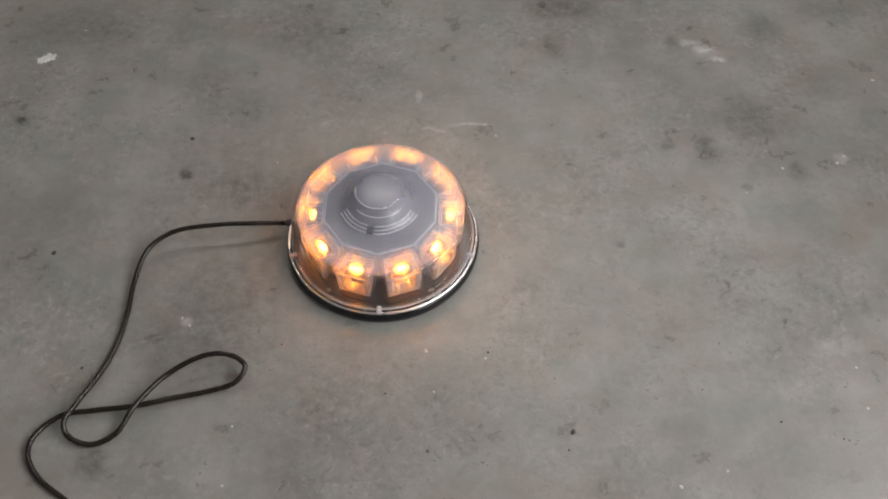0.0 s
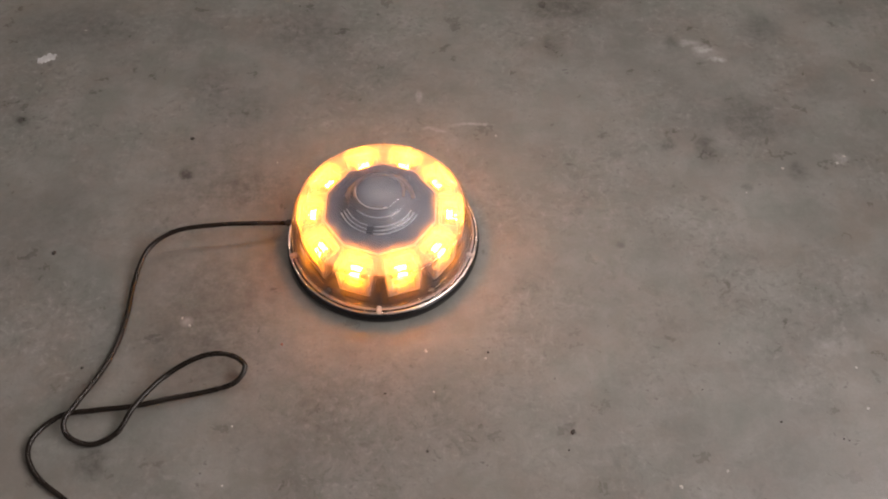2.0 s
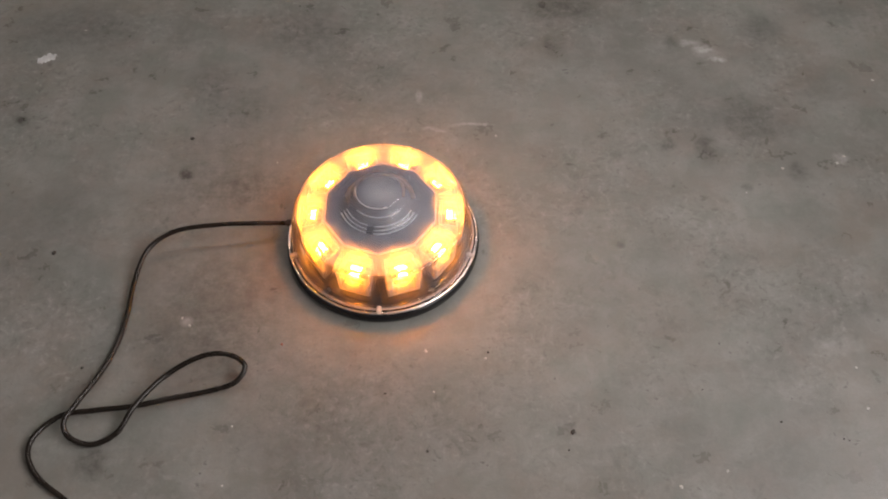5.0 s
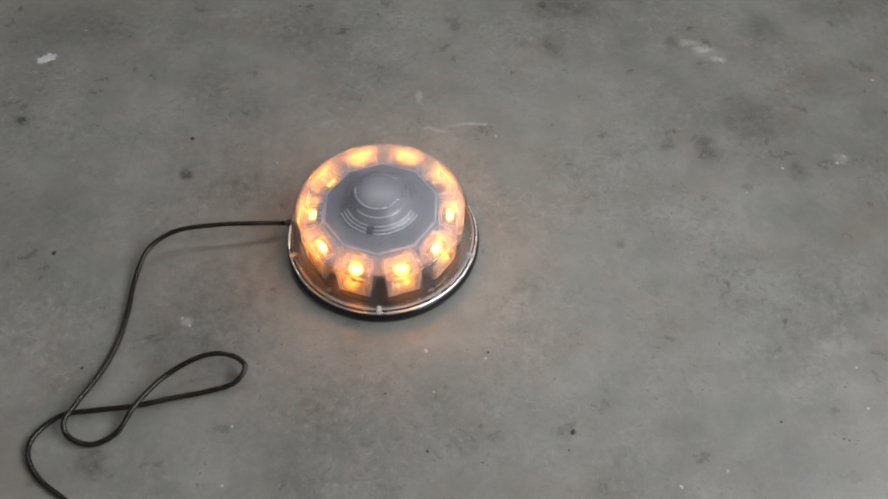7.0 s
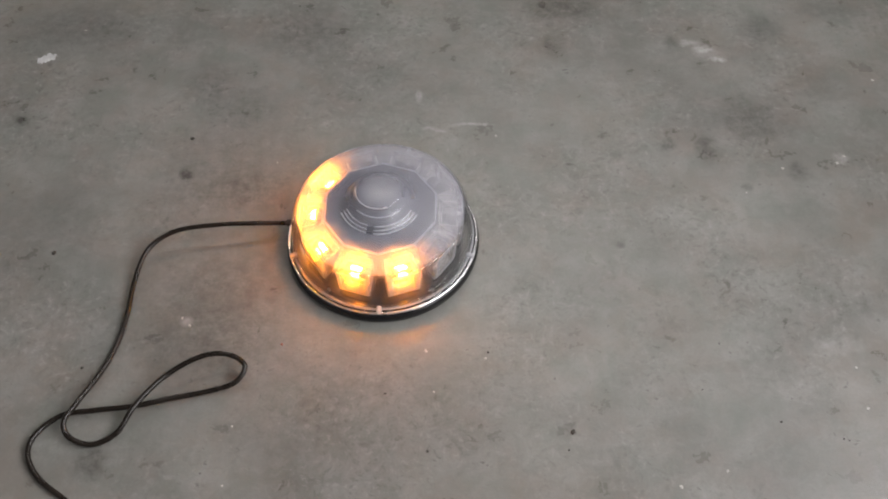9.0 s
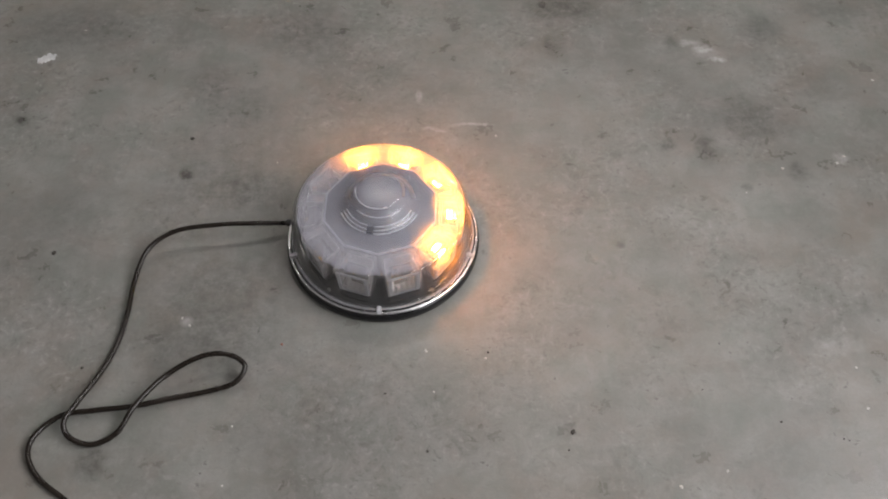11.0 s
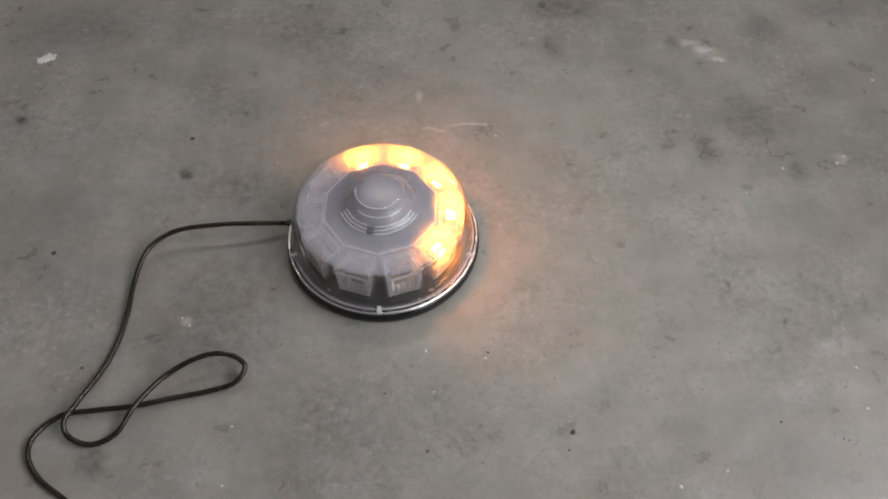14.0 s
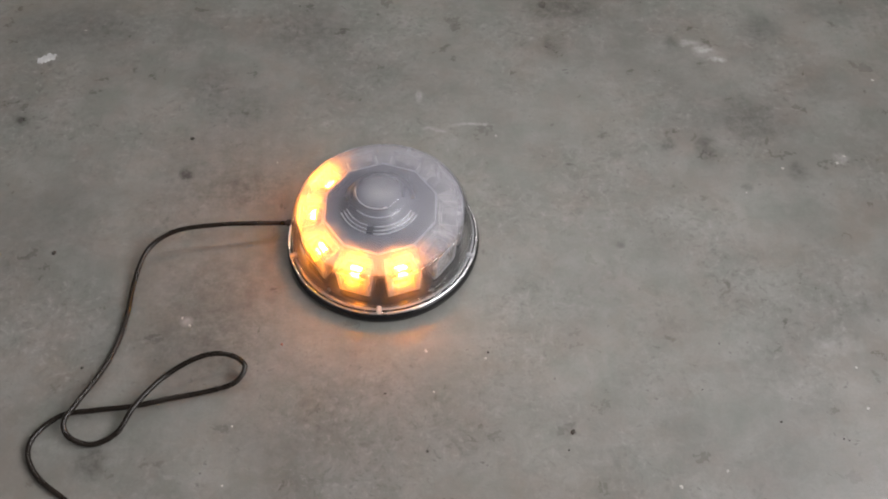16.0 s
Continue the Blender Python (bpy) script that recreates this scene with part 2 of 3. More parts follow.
def box(size, at=(0, 0, 0), bevel=0.0, taper=0.0):
    bm = bmesh.new()
    bmesh.ops.create_cube(bm, size=1.0)
    for v in bm.verts:
        k = 1 - taper if v.co.z < 0 else 1.0
        v.co = Vector((v.co.x * size[0] * k + at[0], v.co.y * size[1] + at[1], v.co.z * size[2] + at[2]))
    if bevel:
        bmesh.ops.bevel(bm, geom=bm.edges[:], offset=bevel, segments=3, profile=0.5, affect="EDGES")
    return bm


def tube(points, radius, sides=12, steps=10):
    """A round cable on a smooth line through the points."""
    pts = [Vector(p) for p in points]
    line = []
    for i in range(len(pts) - 1):
        p0, p1, p2, p3 = pts[max(i - 1, 0)], pts[i], pts[i + 1], pts[min(i + 2, len(pts) - 1)]
        for k in range(steps):
            t = k / steps
            line.append(0.5 * (2 * p1 + (p2 - p0) * t + (2 * p0 - 5 * p1 + 4 * p2 - p3) * t * t + (3 * p1 - p0 - 3 * p2 + p3) * t ** 3))
    line.append(pts[-1])
    bm = bmesh.new()
    rings = []
    for i, p in enumerate(line):
        along = (line[min(i + 1, len(line) - 1)] - line[max(i - 1, 0)]).normalized()
        side = along.cross(Vector((0, 0, 1))).normalized()
        up = side.cross(along)
        rings.append([bm.verts.new(p + radius * (side * math.cos(2 * math.pi * k / sides) + up * math.sin(2 * math.pi * k / sides))) for k in range(sides)])
    for a, b in zip(rings, rings[1:]):
        for k in range(sides):
            bm.faces.new((a[k], a[(k + 1) % sides], b[(k + 1) % sides], b[k])).smooth = True
    bm.faces.new(rings[0]), bm.faces.new(rings[-1])
    return bm


# ---------------- the room: only the floor is in view, walls and ceiling are added ---
def slab(name, low, high, material, label, category):
    bm = box([b - a for a, b in zip(low, high)], [(a + b) / 2 for a, b in zip(low, high)])
    return tagged(new(name, mesh_of(name, bm, material)), label, category, kind="structure")


slab("floor", (WEST, SOUTH, -0.15), (EAST, NORTH, 0.0), CONCRETE, "worn grey concrete floor with oil spots and scuffs", "floor")
slab("ceiling", (WEST, SOUTH, CEILING), (EAST, NORTH, CEILING + 0.15), PLASTER, "plain pale plaster ceiling", "ceiling")
slab("wall_west", (WEST - 0.15, SOUTH - 0.15, -0.15), (WEST, NORTH + 0.15, CEILING + 0.15), PLASTER, "plain pale plaster wall", "wall")
slab("wall_north", (WEST, NORTH, -0.15), (EAST, NORTH + 0.15, CEILING + 0.15), PLASTER, "plain pale plaster wall", "wall")
slab("wall_south", (WEST, SOUTH - 0.15, -0.15), (EAST, SOUTH, CEILING + 0.15), PLASTER, "plain pale plaster wall", "wall")
bm = bmesh.new()
for y0, y1, z0, z1 in ((SOUTH - 0.15, WIN_Y[0], -0.15, CEILING + 0.15), (WIN_Y[1], NORTH + 0.15, -0.15, CEILING + 0.15),
                       (WIN_Y[0], WIN_Y[1], -0.15, WIN_Z[0]), (WIN_Y[0], WIN_Y[1], WIN_Z[1], CEILING + 0.15)):
    bmesh.ops.create_cube(bm, size=1.0, matrix=Matrix.Translation((EAST + 0.075, (y0 + y1) / 2, (z0 + z1) / 2)) @ Matrix.Diagonal((0.15, y1 - y0, z1 - z0, 1)))
tagged(new("wall_east", mesh_of("wall_east", bm, PLASTER)), "unseen plaster wall with a wide opening added for side light", "wall", kind="structure")
bm = bmesh.new()
bmesh.ops.create_grid(bm, x_segments=1, y_segments=1, size=600)
ground = tagged(new("ground", mesh_of("ground", bm, YARD)), "plain grey ground outside the added wall opening", "ground", kind="structure")
ground.location.z = -0.16

# out of view; set overhead and north to cast the cable's shadow
ceiling_light = tagged(new("ceiling_light"), "unseen long white batten ceiling light with a glowing diffuser", "ceiling light")
ceiling_light.location = PANEL_AT
part("frame", box((1.56, 0.16, 0.04), (0, 0, -0.020), 0.004), PAINT, ceiling_light)
part("diffuser", box((1.50, 0.11, 0.020), (0, 0, -0.050), 0.006), PANEL, ceiling_light, "glowing white diffuser")

# ---------------- the beacon ----------------
beacon = tagged(new("warning_beacon"), "round amber LED beacon with clear dome on black base", "beacon light")
RIM = 0.0825

part("base", lathe([(0, 0.0014), (0.0825, 0.0014), (0.0834, 0.0028), (0.0836, 0.0055), (0.0832, 0.0085), (0.0820, 0.0102), (0.0780, 0.0108), (0, 0.0108)]), BLACK, beacon, "black plastic base")
part("rubber_foot", lathe([(0.058, 0.0), (0.0822, 0.0), (0.0830, 0.0016), (0.058, 0.0016)]), RUBBER, beacon, "black rubber ring foot")
part("circuit_board", lathe([(0, 0.0112), (0.0715, 0.0112), (0.0715, 0.0128), (0, 0.0128)], 60, False), BOARD, beacon, "black circuit board")
part("trim_ring", lathe([(RIM - 0.0013 + 0.0011 * math.cos(a), 0.0119 + 0.0014 * math.sin(a)) for a in np.linspace(0, 2 * math.pi, 13)[:-1]], 144), CHROME, beacon, "bright silver trim ring")
part("flange", lathe([(0.0745, 0.0112), (0.0806, 0.0112), (0.0806, 0.0130), (0.0775, 0.0134), (0.0745, 0.0134)]), WALL_CLEAR, beacon, "clear plastic flange")
part("flange_lip", lathe([(0.0776, 0.0134), (0.0790, 0.0134), (0.0790, 0.0142), (0.0776, 0.0142)], 144), EDGE, beacon, "pale lip of the flange")

WALL_LINE = [(0.0782, 0.0134), (0.0778, 0.0200), (0.0772, 0.0280), (0.0763, 0.0350), (0.0750, 0.0415), (0.0732, 0.0468), (0.0720, 0.0490), (0.0706, 0.0506)]
part("dome_wall", lathe(shell(WALL_LINE, 0.0016)), WALL_CLEAR, beacon, "clear plastic dome wall")
TOP_LINE = [(0.0703, 0.0506), (0.0685, 0.0517), (0.0640, 0.0522), (0.0500, 0.0530), (0.0420, 0.0540), (0.0345, 0.0556), (0.0310, 0.0572), (0.0280, 0.0596),
            (0.0262, 0.0625), (0.0244, 0.0650), (0.0228, 0.0660), (0.0212, 0.0672), (0.0203, 0.0704), (0.0190, 0.0722), (0.0150, 0.0732), (0.0080, 0.0738), (0.0, 0.0740)]
part("dome_top", lathe(shell(TOP_LINE, 0.0014)), TOP_FROSTED, beacon, "hazy clear dome top with a raised centre boss")


def arc_ridge(r, z, first, last, thick=0.00052):
    """A thin moulded ridge on the dome top, over an arc counted from the front."""
    bm = bmesh.new()
    rings = []
    count = max(8, int(abs(last - first) / 3))
    for i in range(count + 1):
        a = radians(first + (last - first) * i / count)
        rings.append([bm.verts.new(((r + thick * math.cos(b)) * math.sin(a), -(r + thick * math.cos(b)) * math.cos(a), z + thick * math.sin(b))) for b in np.linspace(0, 2 * math.pi, 7)[:-1]])
    for p, q in zip(rings, rings[1:]):
        for k in range(6):
            bm.faces.new((p[k], p[(k + 1) % 6], q[(k + 1) % 6], q[k])).smooth = True
    bm.faces.new(rings[0]), bm.faces.new(rings[-1])
    part("ridge", bm, RIDGE, beacon, "pale moulded ridge")


arc_ridge(0.0195, 0.0718, -100, 22)
arc_ridge(0.0238, 0.0656, -48, 46)
for r, z in ((0.0284, 0.0596), (0.0309, 0.0576), (0.0334, 0.0563)):
    arc_ridge(r, z, -70, -18)
    arc_ridge(r, z, -7, 66)
bm = box((0.0052, 0.0066, 0.0010), (0, -0.0310, 0.0579), 0.0003)
bm.transform(Matrix.Rotation(radians(-12.5), 4, "Z"))
part("vent_slot", bm, CORE, beacon, "dark slot between the ridges")

# dark ten-sided core under the dome, with its own boss
bm = bmesh.new()
rings = []
for z, r in ((0.0128, 0.0470), (0.0482, 0.0490), (0.0492, 0.0478)):
    rings.append([bm.verts.new((r * math.sin(radians(36 * k)), -r * math.cos(radians(36 * k)), z)) for k in range(10)])
for p, q in zip(rings, rings[1:]):
    for k in range(10):
        bm.faces.new((p[k], p[(k + 1) % 10], q[(k + 1) % 10], q[k]))
bm.faces.new(rings[0]), bm.faces.new(rings[-1])
part("core", bm, CORE, beacon, "dark grey ten-sided core")
part("core_edge", lathe([(0.0478, 0.0490), (0.0492, 0.0484), (0.0492, 0.0498), (0.0478, 0.0500)], 10, False), RIDGE, beacon, "pale edge of the core")

for k in range(5):
    a = radians(72 * k)
    bm = box((0.0042, 0.0068, 0.0042), (0, -0.0792, 0.0142), 0.0014)
    bm.transform(Matrix.Rotation(a, 4, "Z"))
    part("clip", bm, RIDGE, beacon, "pale plastic clip")
    bm = bmesh.new()
    bmesh.ops.create_cone(bm, cap_ends=True, segments=14, radius1=0.0018, radius2=0.0015, depth=0.0016, matrix=pose(0.0726 * math.sin(a + radians(36)), -0.0726 * math.cos(a + radians(36)), 0.0138))
    part("screw", bm, SCREW, beacon, "small dark steel screw")


# the upper three rows imitate the LED's image refracted in the lens top
DIE_AT = (-8, 8, 24, 40, 72, 88, 104)


def round_stops(edges, step=4.0):
    """All angles of a full turn at which a drum has a corner: the given edges, and steps between them."""
    edges = sorted(edges)
    out = []
    for a, b in zip(edges, edges[1:] + [edges[0] + 360]):
        count = max(1, math.ceil((b - a) / step))
        out += [a + (b - a) * k / count for k in range(count)]
    return out


def on_drum(bm, x, radius, degrees):
    return bm.verts.new((x, -radius * math.cos(radians(degrees)), radius * math.sin(radians(degrees))))


def emitter_drum(radius, length, lit, wide=6.0, bands=8):
    """A small fixed drum along x with rows of LED dies that look outwards and up; the two groups glow as ovals, the
    upper one in place of the LED's refracted image; the rest is black.
    """
    bm = bmesh.new()
    corners = round_stops([c + d for c in DIE_AT for d in (-wide / 2, wide / 2)])
    stops = [-length / 2] + [lit * (k / bands - 0.5) for k in range(bands + 1)] + [length / 2]
    rings = [[on_drum(bm, x, radius, a) for a in corners] for x in stops]
    for band in range(len(stops) - 1):
        across = (stops[band] + stops[band + 1]) / lit
        for i, a in enumerate(corners):
            k = (i + 1) % len(corners)
            f = bm.faces.new((rings[band][i], rings[band][k], rings[band + 1][k], rings[band + 1][i]))
            middle = (a + (corners[k] if k else corners[0] + 360)) / 2
            near = min((abs(middle - c), c) for c in DIE_AT)
            along = (near[1] - 16) / 32 if near[1] < 50 else (near[1] - 88) / 24
            f.material_index = int(near[0] < wide / 2 and abs(across) ** 3 + abs(along) ** 3 < 1.0)
    bm.faces.new(rings[0]), bm.faces.new(rings[-1])
    return bm


def added_shutter(inner, outer, length, open_length, wide=6.2):
    """A thin black sleeve round the drum with one slot before each row of dies; added only to dim the LEDs."""
    bm = bmesh.new()
    corners = round_stops([c + d for c in DIE_AT for d in (-wide / 2, wide / 2)])
    stops = (-length / 2, -open_length / 2, open_length / 2, length / 2)
    for i, a in enumerate(corners):
        b = corners[i + 1] if i + 1 < len(corners) else corners[0] + 360
        slot = any(abs((a + b) / 2 - c) < wide / 2 for c in DIE_AT)
        for k, (x0, x1) in enumerate(zip(stops, stops[1:])):
            if slot and k == 1:
                continue
            v = [on_drum(bm, x, r, g) for x in (x0, x1) for r in (inner, outer) for g in (a, b)]
            for q in ((0, 1, 3, 2), (4, 6, 7, 5), (0, 4, 5, 1), (2, 3, 7, 6), (0, 2, 6, 4), (1, 5, 7, 3)):
                bm.faces.new([v[n] for n in q])
    return bm


def lens_block():
    """The wedge-shaped lens block of one LED: wider at the top and outer side."""
    bm = bmesh.new()
    low = [bm.verts.new(p) for p in ((-0.0135, -0.0478, 0.0150), (0.0135, -0.0478, 0.0150), (0.0140, -0.0665, 0.0142), (-0.0140, -0.0665, 0.0142))]
    high = [bm.verts.new(p) for p in ((-0.0146, -0.0480, 0.0490), (0.0146, -0.0480, 0.0490), (0.0160, -0.0692, 0.0474), (-0.0160, -0.0692, 0.0474))]
    for k in range(4):
        bm.faces.new((low[k], low[(k + 1) % 4], high[(k + 1) % 4], high[k]))
    bm.faces.new(low), bm.faces.new(high)
    bmesh.ops.bevel(bm, geom=bm.edges[:], offset=0.0012, segments=3, profile=0.5, affect="EDGES")
    return bm


def reflector_cup():
    """Metallised cup round one LED: a fluted, curved floor, a back and two sides; open at the top and outwards."""
    bm = bmesh.new()
    flutes, steps, sheet = 10, 7, []
    for i in range(steps + 1):
        t = i / steps
        y, z = -0.0500 - 0.0152 * t, 0.0170 + 0.0085 * (1 - t) ** 2
        half = 0.0104 + 0.0018 * t
        sheet.append([(half * (2 * k / flutes - 1), y, z + (0.0007 if k % 2 else 0.0)) for k in range(flutes + 1)])
    top, under = ([[bm.verts.new((x, y, z - d)) for x, y, z in row] for row in sheet] for d in (0.0, 0.0005))
    for i in range(steps):
        for k in range(flutes):
            for v in (top, under):
                bm.faces.new((v[i][k], v[i][k + 1], v[i + 1][k + 1], v[i + 1][k]))
    rim = [(0, k) for k in range(flutes)] + [(i, flutes) for i in range(steps)] + [(steps, k) for k in range(flutes, 0, -1)] + [(i, 0) for i in range(steps, 0, -1)]
    for (a, b), (c, d) in zip(rim, rim[1:] + rim[:1]):
        bm.faces.new((top[a][b], top[c][d], under[c][d], under[a][b]))
    sheets = (((-0.0105, -0.0490, 0.0225), (0.0105, -0.0490, 0.0225), (0.0112, -0.0490, 0.0440), (-0.0112, -0.0490, 0.0440)),
              ((0.0110, -0.0496, 0.0250), (0.0126, -0.0640, 0.0178), (0.0134, -0.0645, 0.0400), (0.0116, -0.0496, 0.0420)),
              ((-0.0110, -0.0496, 0.0250), (-0.0126, -0.0640, 0.0178), (-0.0134, -0.0645, 0.0400), (-0.0116, -0.0496, 0.0420)))
    for corners in sheets:
        a, b, c, d = (Vector(p) for p in corners)
        off = (b - a).cross(d - a).normalized() * 0.0004
        low, high = [bm.verts.new(p - off) for p in (a, b, c, d)], [bm.verts.new(p + off) for p in (a, b, c, d)]
        for k in range(4):
            bm.faces.new((low[k], low[(k + 1) % 4], high[(k + 1) % 4], high[k]))
        bm.faces.new(low), bm.faces.new(high)
    return bm


def bezel_frame():
    """A raised rectangular rim on the outer face of one lens block."""
    bm = bmesh.new()
    for x0, x1, z0, z1 in ((-0.0128, 0.0128, 0.0172, 0.0196), (-0.0134, 0.0134, 0.0412, 0.0436), (-0.0128, -0.0104, 0.0196, 0.0412), (0.0104, 0.0128, 0.0196, 0.0412)):
        cube = bmesh.ops.create_cube(bm, size=1.0)["verts"]
        for v in cube:
            z = z0 if v.co.z < 0 else z1
            face = -0.0665 - 0.0027 * (z - 0.0142) / 0.0332
            v.co = Vector((x0 if v.co.x < 0 else x1, face + (0.0006 if v.co.y > 0 else -0.0007), z))
    return bm


def fixing_post():
    """A short pale moulded post in a lower corner of one module."""
    bm = lathe([(0.0, 0.0), (0.0017, 0.0), (0.0017, 0.0105), (0.0012, 0.0112), (0.0, 0.0112)], 16)
    bm.transform(pose(0, -0.0655, 0.0172))
    return bm


LED_Y, LED_Z = -0.0575, 0.0335
shutters_west, shutters_east = [], []
lens_mesh = mesh_of("light_module", lens_block(), LENS)
shutter_mesh = mesh_of("shutter", added_shutter(0.00603, 0.00620, 0.0176, 0.0098), BOARD)
drum_mesh = mesh_of("led_emitter", emitter_drum(0.0060, 0.0180, 0.0092), BOARD, GLOWING)
reflector_mesh = mesh_of("reflector", reflector_cup(), REFLECTOR)
bezel_mesh = mesh_of("bezel", bezel_frame(), EDGE)
pin_mesh = mesh_of("fixing_post", fixing_post(), EDGE)
post_mesh = mesh_of("bracket", box((0.012, 0.004, 0.0125), (0, 0, 0), 0.0006), BRONZE)
for k in range(10):
    turn = -126 + 36 * k
    module = new("light_module", lens_mesh)
    module.parent, module.matrix_basis = beacon, pose(0, 0, 0, 0, 0, turn)
    tagged(module, "frosted clear LED lens block")
    # added sleeve: its turn covers the dies and so sets the brightness
    shutter = new("shutter", shutter_mesh)
    shutter.parent, shutter.matrix_basis = module, pose(0, LED_Y, LED_Z)
    tagged(shutter, "added black slotted sleeve that dims the LED")
    (shutters_west if k < 5 else shutters_east).append(shutter)
    bracket = new("bracket", post_mesh)
    bracket.parent, bracket.matrix_basis = module, pose(0, LED_Y + 0.001, 0.0205)
    reflector = new("reflector", reflector_mesh)
    reflector.parent = module
    tagged(reflector, "dull silver metallised reflector")
    bezel = new("bezel", bezel_mesh)
    bezel.parent = module
    tagged(bezel, "pale moulded rim of the lens block")
    for x in (-0.0112, 0.0112):
        pin = new("fixing_post", pin_mesh)
        pin.parent, pin.matrix_basis = module, pose(x, 0, 0)
        tagged(pin, "short pale plastic post")
    drum = new("led_emitter", drum_mesh)
    drum.parent, drum.matrix_basis = module, pose(0, LED_Y, LED_Z)
    tagged(drum, "amber LED drum with two groups of dies for one LED")

# cable: leaves the base, arcs down to the floor, crosses itself in a flat loop and runs off
CABLE = [(-0.0800, 0.0147, 0.0085), (-0.1121, 0.0095, 0.0150), (-0.1457, 0.0058, 0.0175), (-0.1797, 0.0005, 0.0155), (-0.2017, -0.0149, 0.0100),
         (-0.2086, -0.0445, 0.0060), (-0.2091, -0.0740, 0.0035), (-0.2113, -0.1005, 0.0026), (-0.2182, -0.1298, 0.0040), (-0.2294, -0.1606, 0.0095),
         (-0.2349, -0.1768, 0.0108), (-0.2298, -0.1871, 0.0060), (-0.2137, -0.1914, 0.0024), (-0.1954, -0.1834, 0.0050), (-0.1832, -0.1631, 0.0115),
         (-0.1652, -0.1390, 0.0120), (-0.1403, -0.1239, 0.0155), (-0.1185, -0.1209, 0.0155), (-0.1039, -0.1285, 0.0110), (-0.1108, -0.1408, 0.0060)]
CABLE_END = [(-0.1304, -0.1470, 0.0035), (-0.1602, -0.1543, 0.0045), (-0.1874, -0.1615, 0.0060), (-0.2154, -0.1653, 0.0068), (-0.2401, -0.1691, 0.0055),
             (-0.2566, -0.1846, 0.0045), (-0.2579, -0.2012, 0.0040), (-0.2457, -0.2184, 0.0030), (-0.2239, -0.2337, 0.0024), (-0.1864, -0.2582, 0.0024),
             (-0.1260, -0.2820, 0.0024)]
part("power_cable", tube(CABLE + CABLE_END, 0.0021), JACKET, beacon, "thin black power cable in a loose loop")
bm = bmesh.new()
bmesh.ops.create_cone(bm, cap_ends=True, segments=20, radius1=0.0036, radius2=0.0030, depth=0.008, matrix=pose(-0.0815, 0.0148, 0.0088, 0, -90, 0))
part("cable_gland", bm, RUBBER, beacon, "black rubber cable gland")


# ---------------- small things on the floor ----------------
def crumb(name, x, y, r, material, label, category, group, flat=0.5):
    bm = bmesh.new()
    bmesh.ops.create_icosphere(bm, subdivisions=2, radius=1.0)
    for v in bm.verts:
        k = 1 + 0.45 * noise.noise(v.co * 1.7 + Vector((x * 90, y * 90, 0)))
        v.co = Vector((v.co.x * r * k * 1.2, v.co.y * r * k, max(v.co.z * r * k * flat + r * flat * 0.55, 0.0)))
    bm.transform(Matrix.Rotation(x * 50, 4, "Z") @ Matrix.Scale(0.72, 4))
    ob = tagged(new(name, mesh_of(name, bm, material)), label, category, group)
    ob.location = (x, y, 0)
    return ob


for x, y, r in ((-0.1882, 0.1232, 0.0025), (-0.2869, -0.0119, 0.0027), (0.1517, -0.1802, 0.0025), (-0.2364, -0.1250, 0.0016),
                (0.2770, -0.1027, 0.0009), (0.0068, -0.1476, 0.0012), (0.1474, -0.1949, 0.0010), (0.0887, -0.1106, 0.0013), (0.3571, -0.1858, 0.0009),
                (0.3610, -0.1871, 0.0008), (0.2563, -0.1442, 0.0008), (0.0406, -0.1958, 0.0012), (0.3127, -0.1717, 0.0012)):
    crumb("grit", x, y, r, GRIT_DARK, "dark crumb of grit on the concrete floor", "grit", "dark grit on the floor")
for x, y, r in ((0.1031, 0.1269, 0.0014), (0.3698, 0.0859, 0.0017), (0.4858, 0.2030, 0.0020), (0.0863, -0.1163, 0.0014), (0.3828, -0.1245, 0.0014),
                (0.3825, -0.1603, 0.0017), (0.2276, -0.2238, 0.0018), (0.2641, -0.2115, 0.0013), (-0.1035, 0.0929, 0.0010), (0.0450, -0.1461, 0.0010),
                (-0.3261, 0.2783, 0.0013), (-0.1641, -0.0784, 0.0012), (-0.1568, -0.0855, 0.0015), (-0.1095, -0.1755, 0.0012), (-0.1105, -0.2229, 0.0012),
                (0.3302, 0.0564, 0.0010), (0.4222, 0.0922, 0.0020), (0.4308, 0.1007, 0.0018)):
    crumb("chip", x, y, r, GRIT_PALE, "pale stone chip on the concrete floor", "chip", "pale chips on the floor", 0.35)
crumb("grit", -0.0788, -0.1032, 0.0016, GRIT_RED, "dull red crumb on the concrete floor", "grit", "red grit on the floor", 0.3)
crumb("chip", 0.0383, -0.1095, 0.0018, GRIT_PALE, "pale stone chip on the concrete floor", "chip", "pale chips on the floor", 0.3)


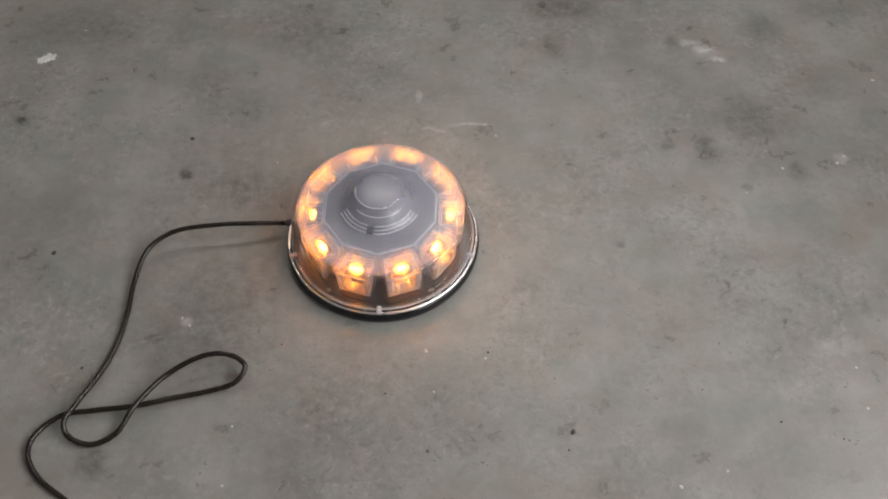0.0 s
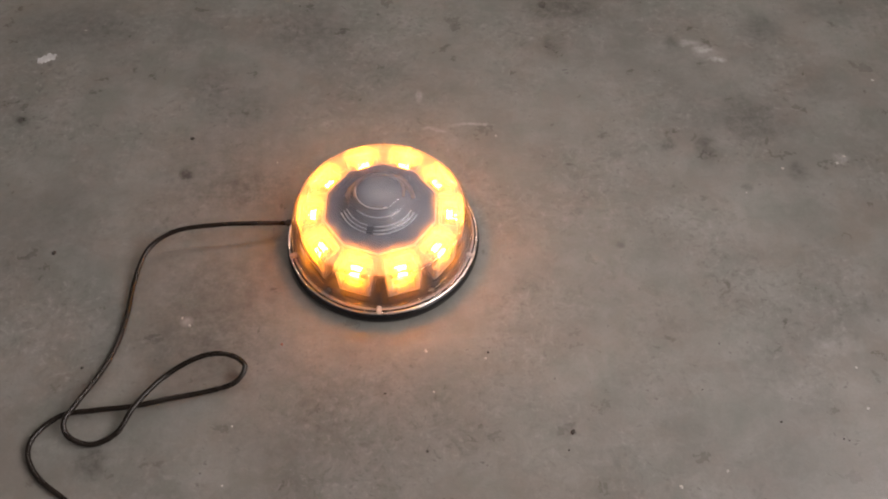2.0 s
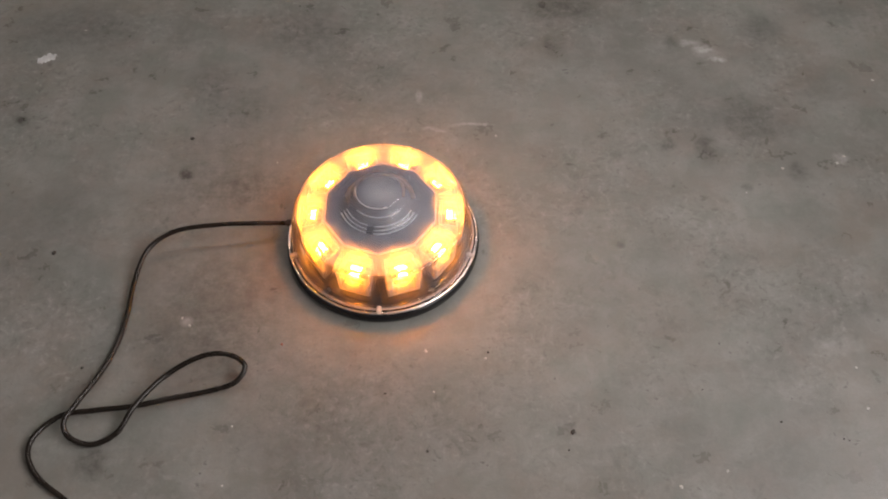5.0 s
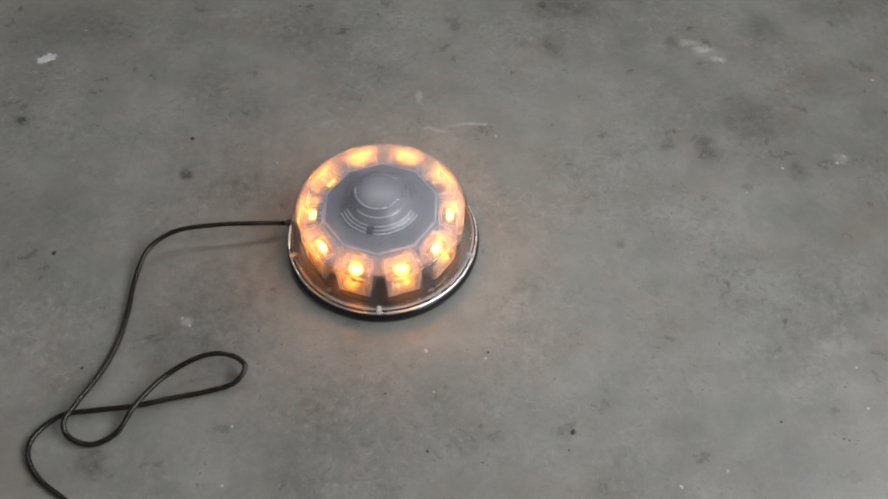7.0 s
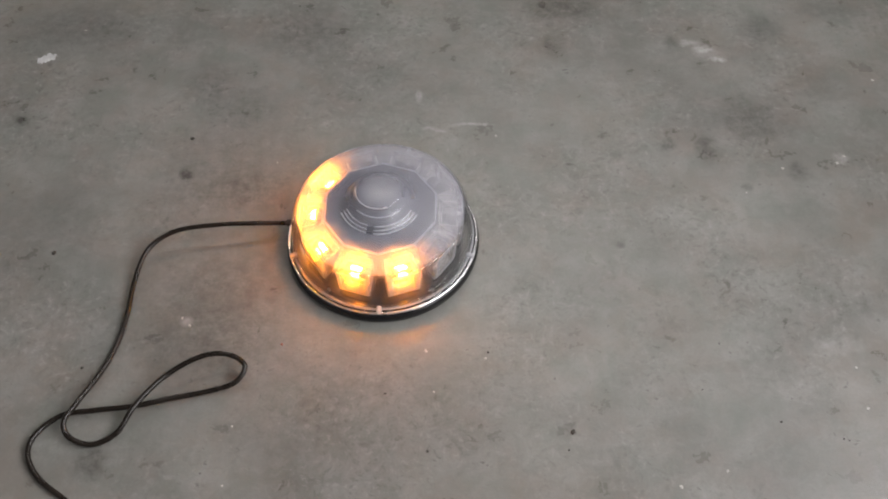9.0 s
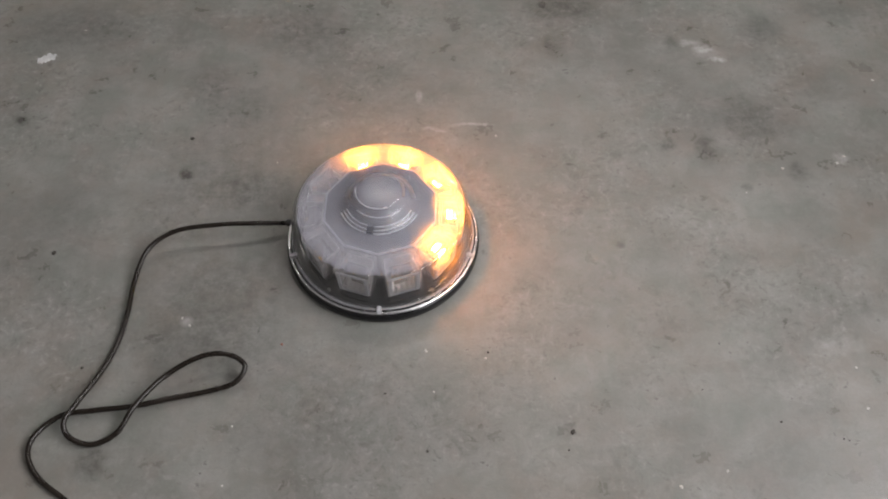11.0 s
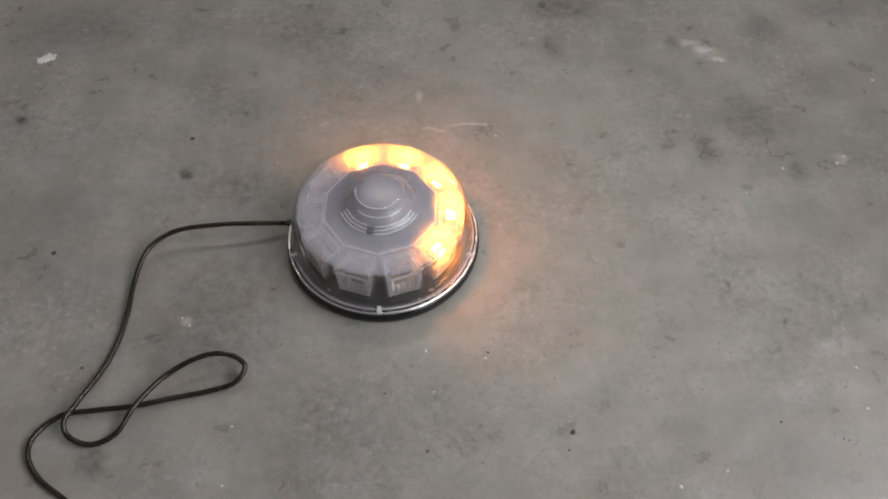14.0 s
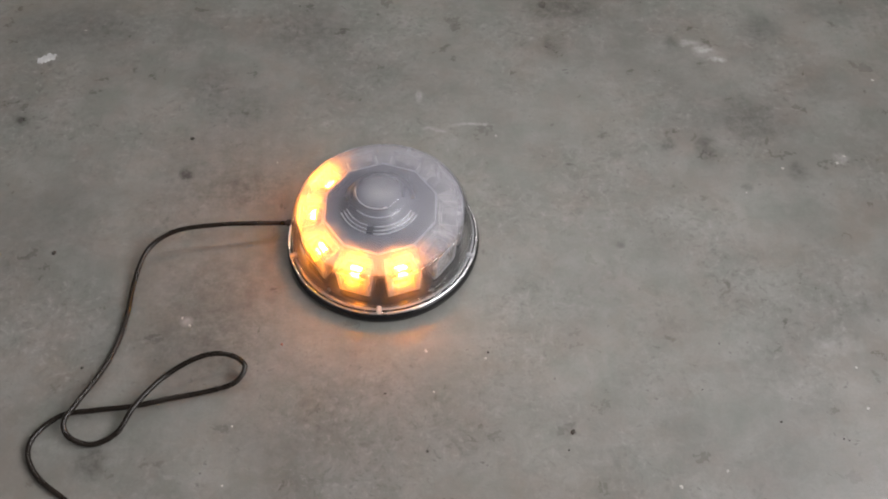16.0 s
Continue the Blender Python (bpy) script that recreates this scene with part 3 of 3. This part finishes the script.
def paint_splash(x, y):
    bm = bmesh.new()
    for dx, dy, r in ((-0.0048, -0.0018, 0.0036), (-0.0015, -0.0002, 0.0034), (0.0022, 0.0012, 0.0036), (0.0060, 0.0016, 0.0028), (0.0078, 0.0030, 0.0018)):
        ring = []
        for i in range(22):
            a = 2 * math.pi * i / 22
            k = r * (1 + 0.7 * noise.noise(Vector((math.cos(a) * 1.6 + dx * 900, math.sin(a) * 1.6, dy * 700))))
            ring.append((dx + k * math.cos(a) * 1.1, dy + k * math.sin(a)))
        low = [bm.verts.new((u, v, 0.0)) for u, v in ring]
        high = [bm.verts.new((u * 0.93 + dx * 0.07, v * 0.93 + dy * 0.07, 0.0005 + r * 0.05)) for u, v in ring]
        for i in range(22):
            bm.faces.new((low[i], low[(i + 1) % 22], high[(i + 1) % 22], high[i]))
        bm.faces.new(high), bm.faces.new(low)
    ob = tagged(new("paint_splash", mesh_of("paint_splash", bm, PAINT)), "dried splash of white paint on the concrete floor", "paint splash")
    ob.location, ob.scale = (x, y, 0), (0.95, 1.5, 1)


paint_splash(-0.3570, 0.2346)


# ---------------- the flashing: a slotted shutter, added to dim the LEDs, turns on each drum and lays its rows of dies open or covers them ---
PULSE = ((0.0, 0.005), (0.04, 0.15), (0.07, 0.21), (0.14, 0.50), (0.24, 0.62), (0.38, 0.79), (0.50, 1.0), (0.60, 0.96), (0.70, 0.79), (0.78, 0.64), (0.87, 0.40), (0.945, 0.06), (1.0, 0.005))
LAST_RISE = 0.21
SWITCHES = (7.15, 7.76, 8.30, 8.85, 9.43, 10.01, 10.59, 11.17, 11.81, 12.36, 12.56, 13.15, 13.76, 14.36, 14.96, 15.56, 17.0)
HALF_ON = {True: 0.82, False: 0.62}


def brightness(t, east):
    """How bright one half of the ring is: all pulse together at first, then the halves take turns, east first."""
    if t < SWITCHES[0]:
        u = ((t + 0.05) / 1.363) % 1.0
        for (a, p), (b, q) in zip(PULSE, PULSE[1:]):
            if a <= u <= b:
                now = p + (q - p) * (u - a) / (b - a)
                return min(now, LAST_RISE) if t > 6.76 else now
    turn = sum(t >= s for s in SWITCHES) % 2
    return HALF_ON[east] if (turn == 1) == east else 0.0


def motions():
    for sleeves, east in ((shutters_west, False), (shutters_east, True)):
        rows = []
        for i in range(481):
            level = brightness(i / 30, east)
            rows.append((i / 30, pose(0, LED_Y, LED_Z, 0.1 + 6.0 * (1 - level) if level else 8.0)))
        for sleeve in sleeves:
            walk(sleeve, rows)


motions()
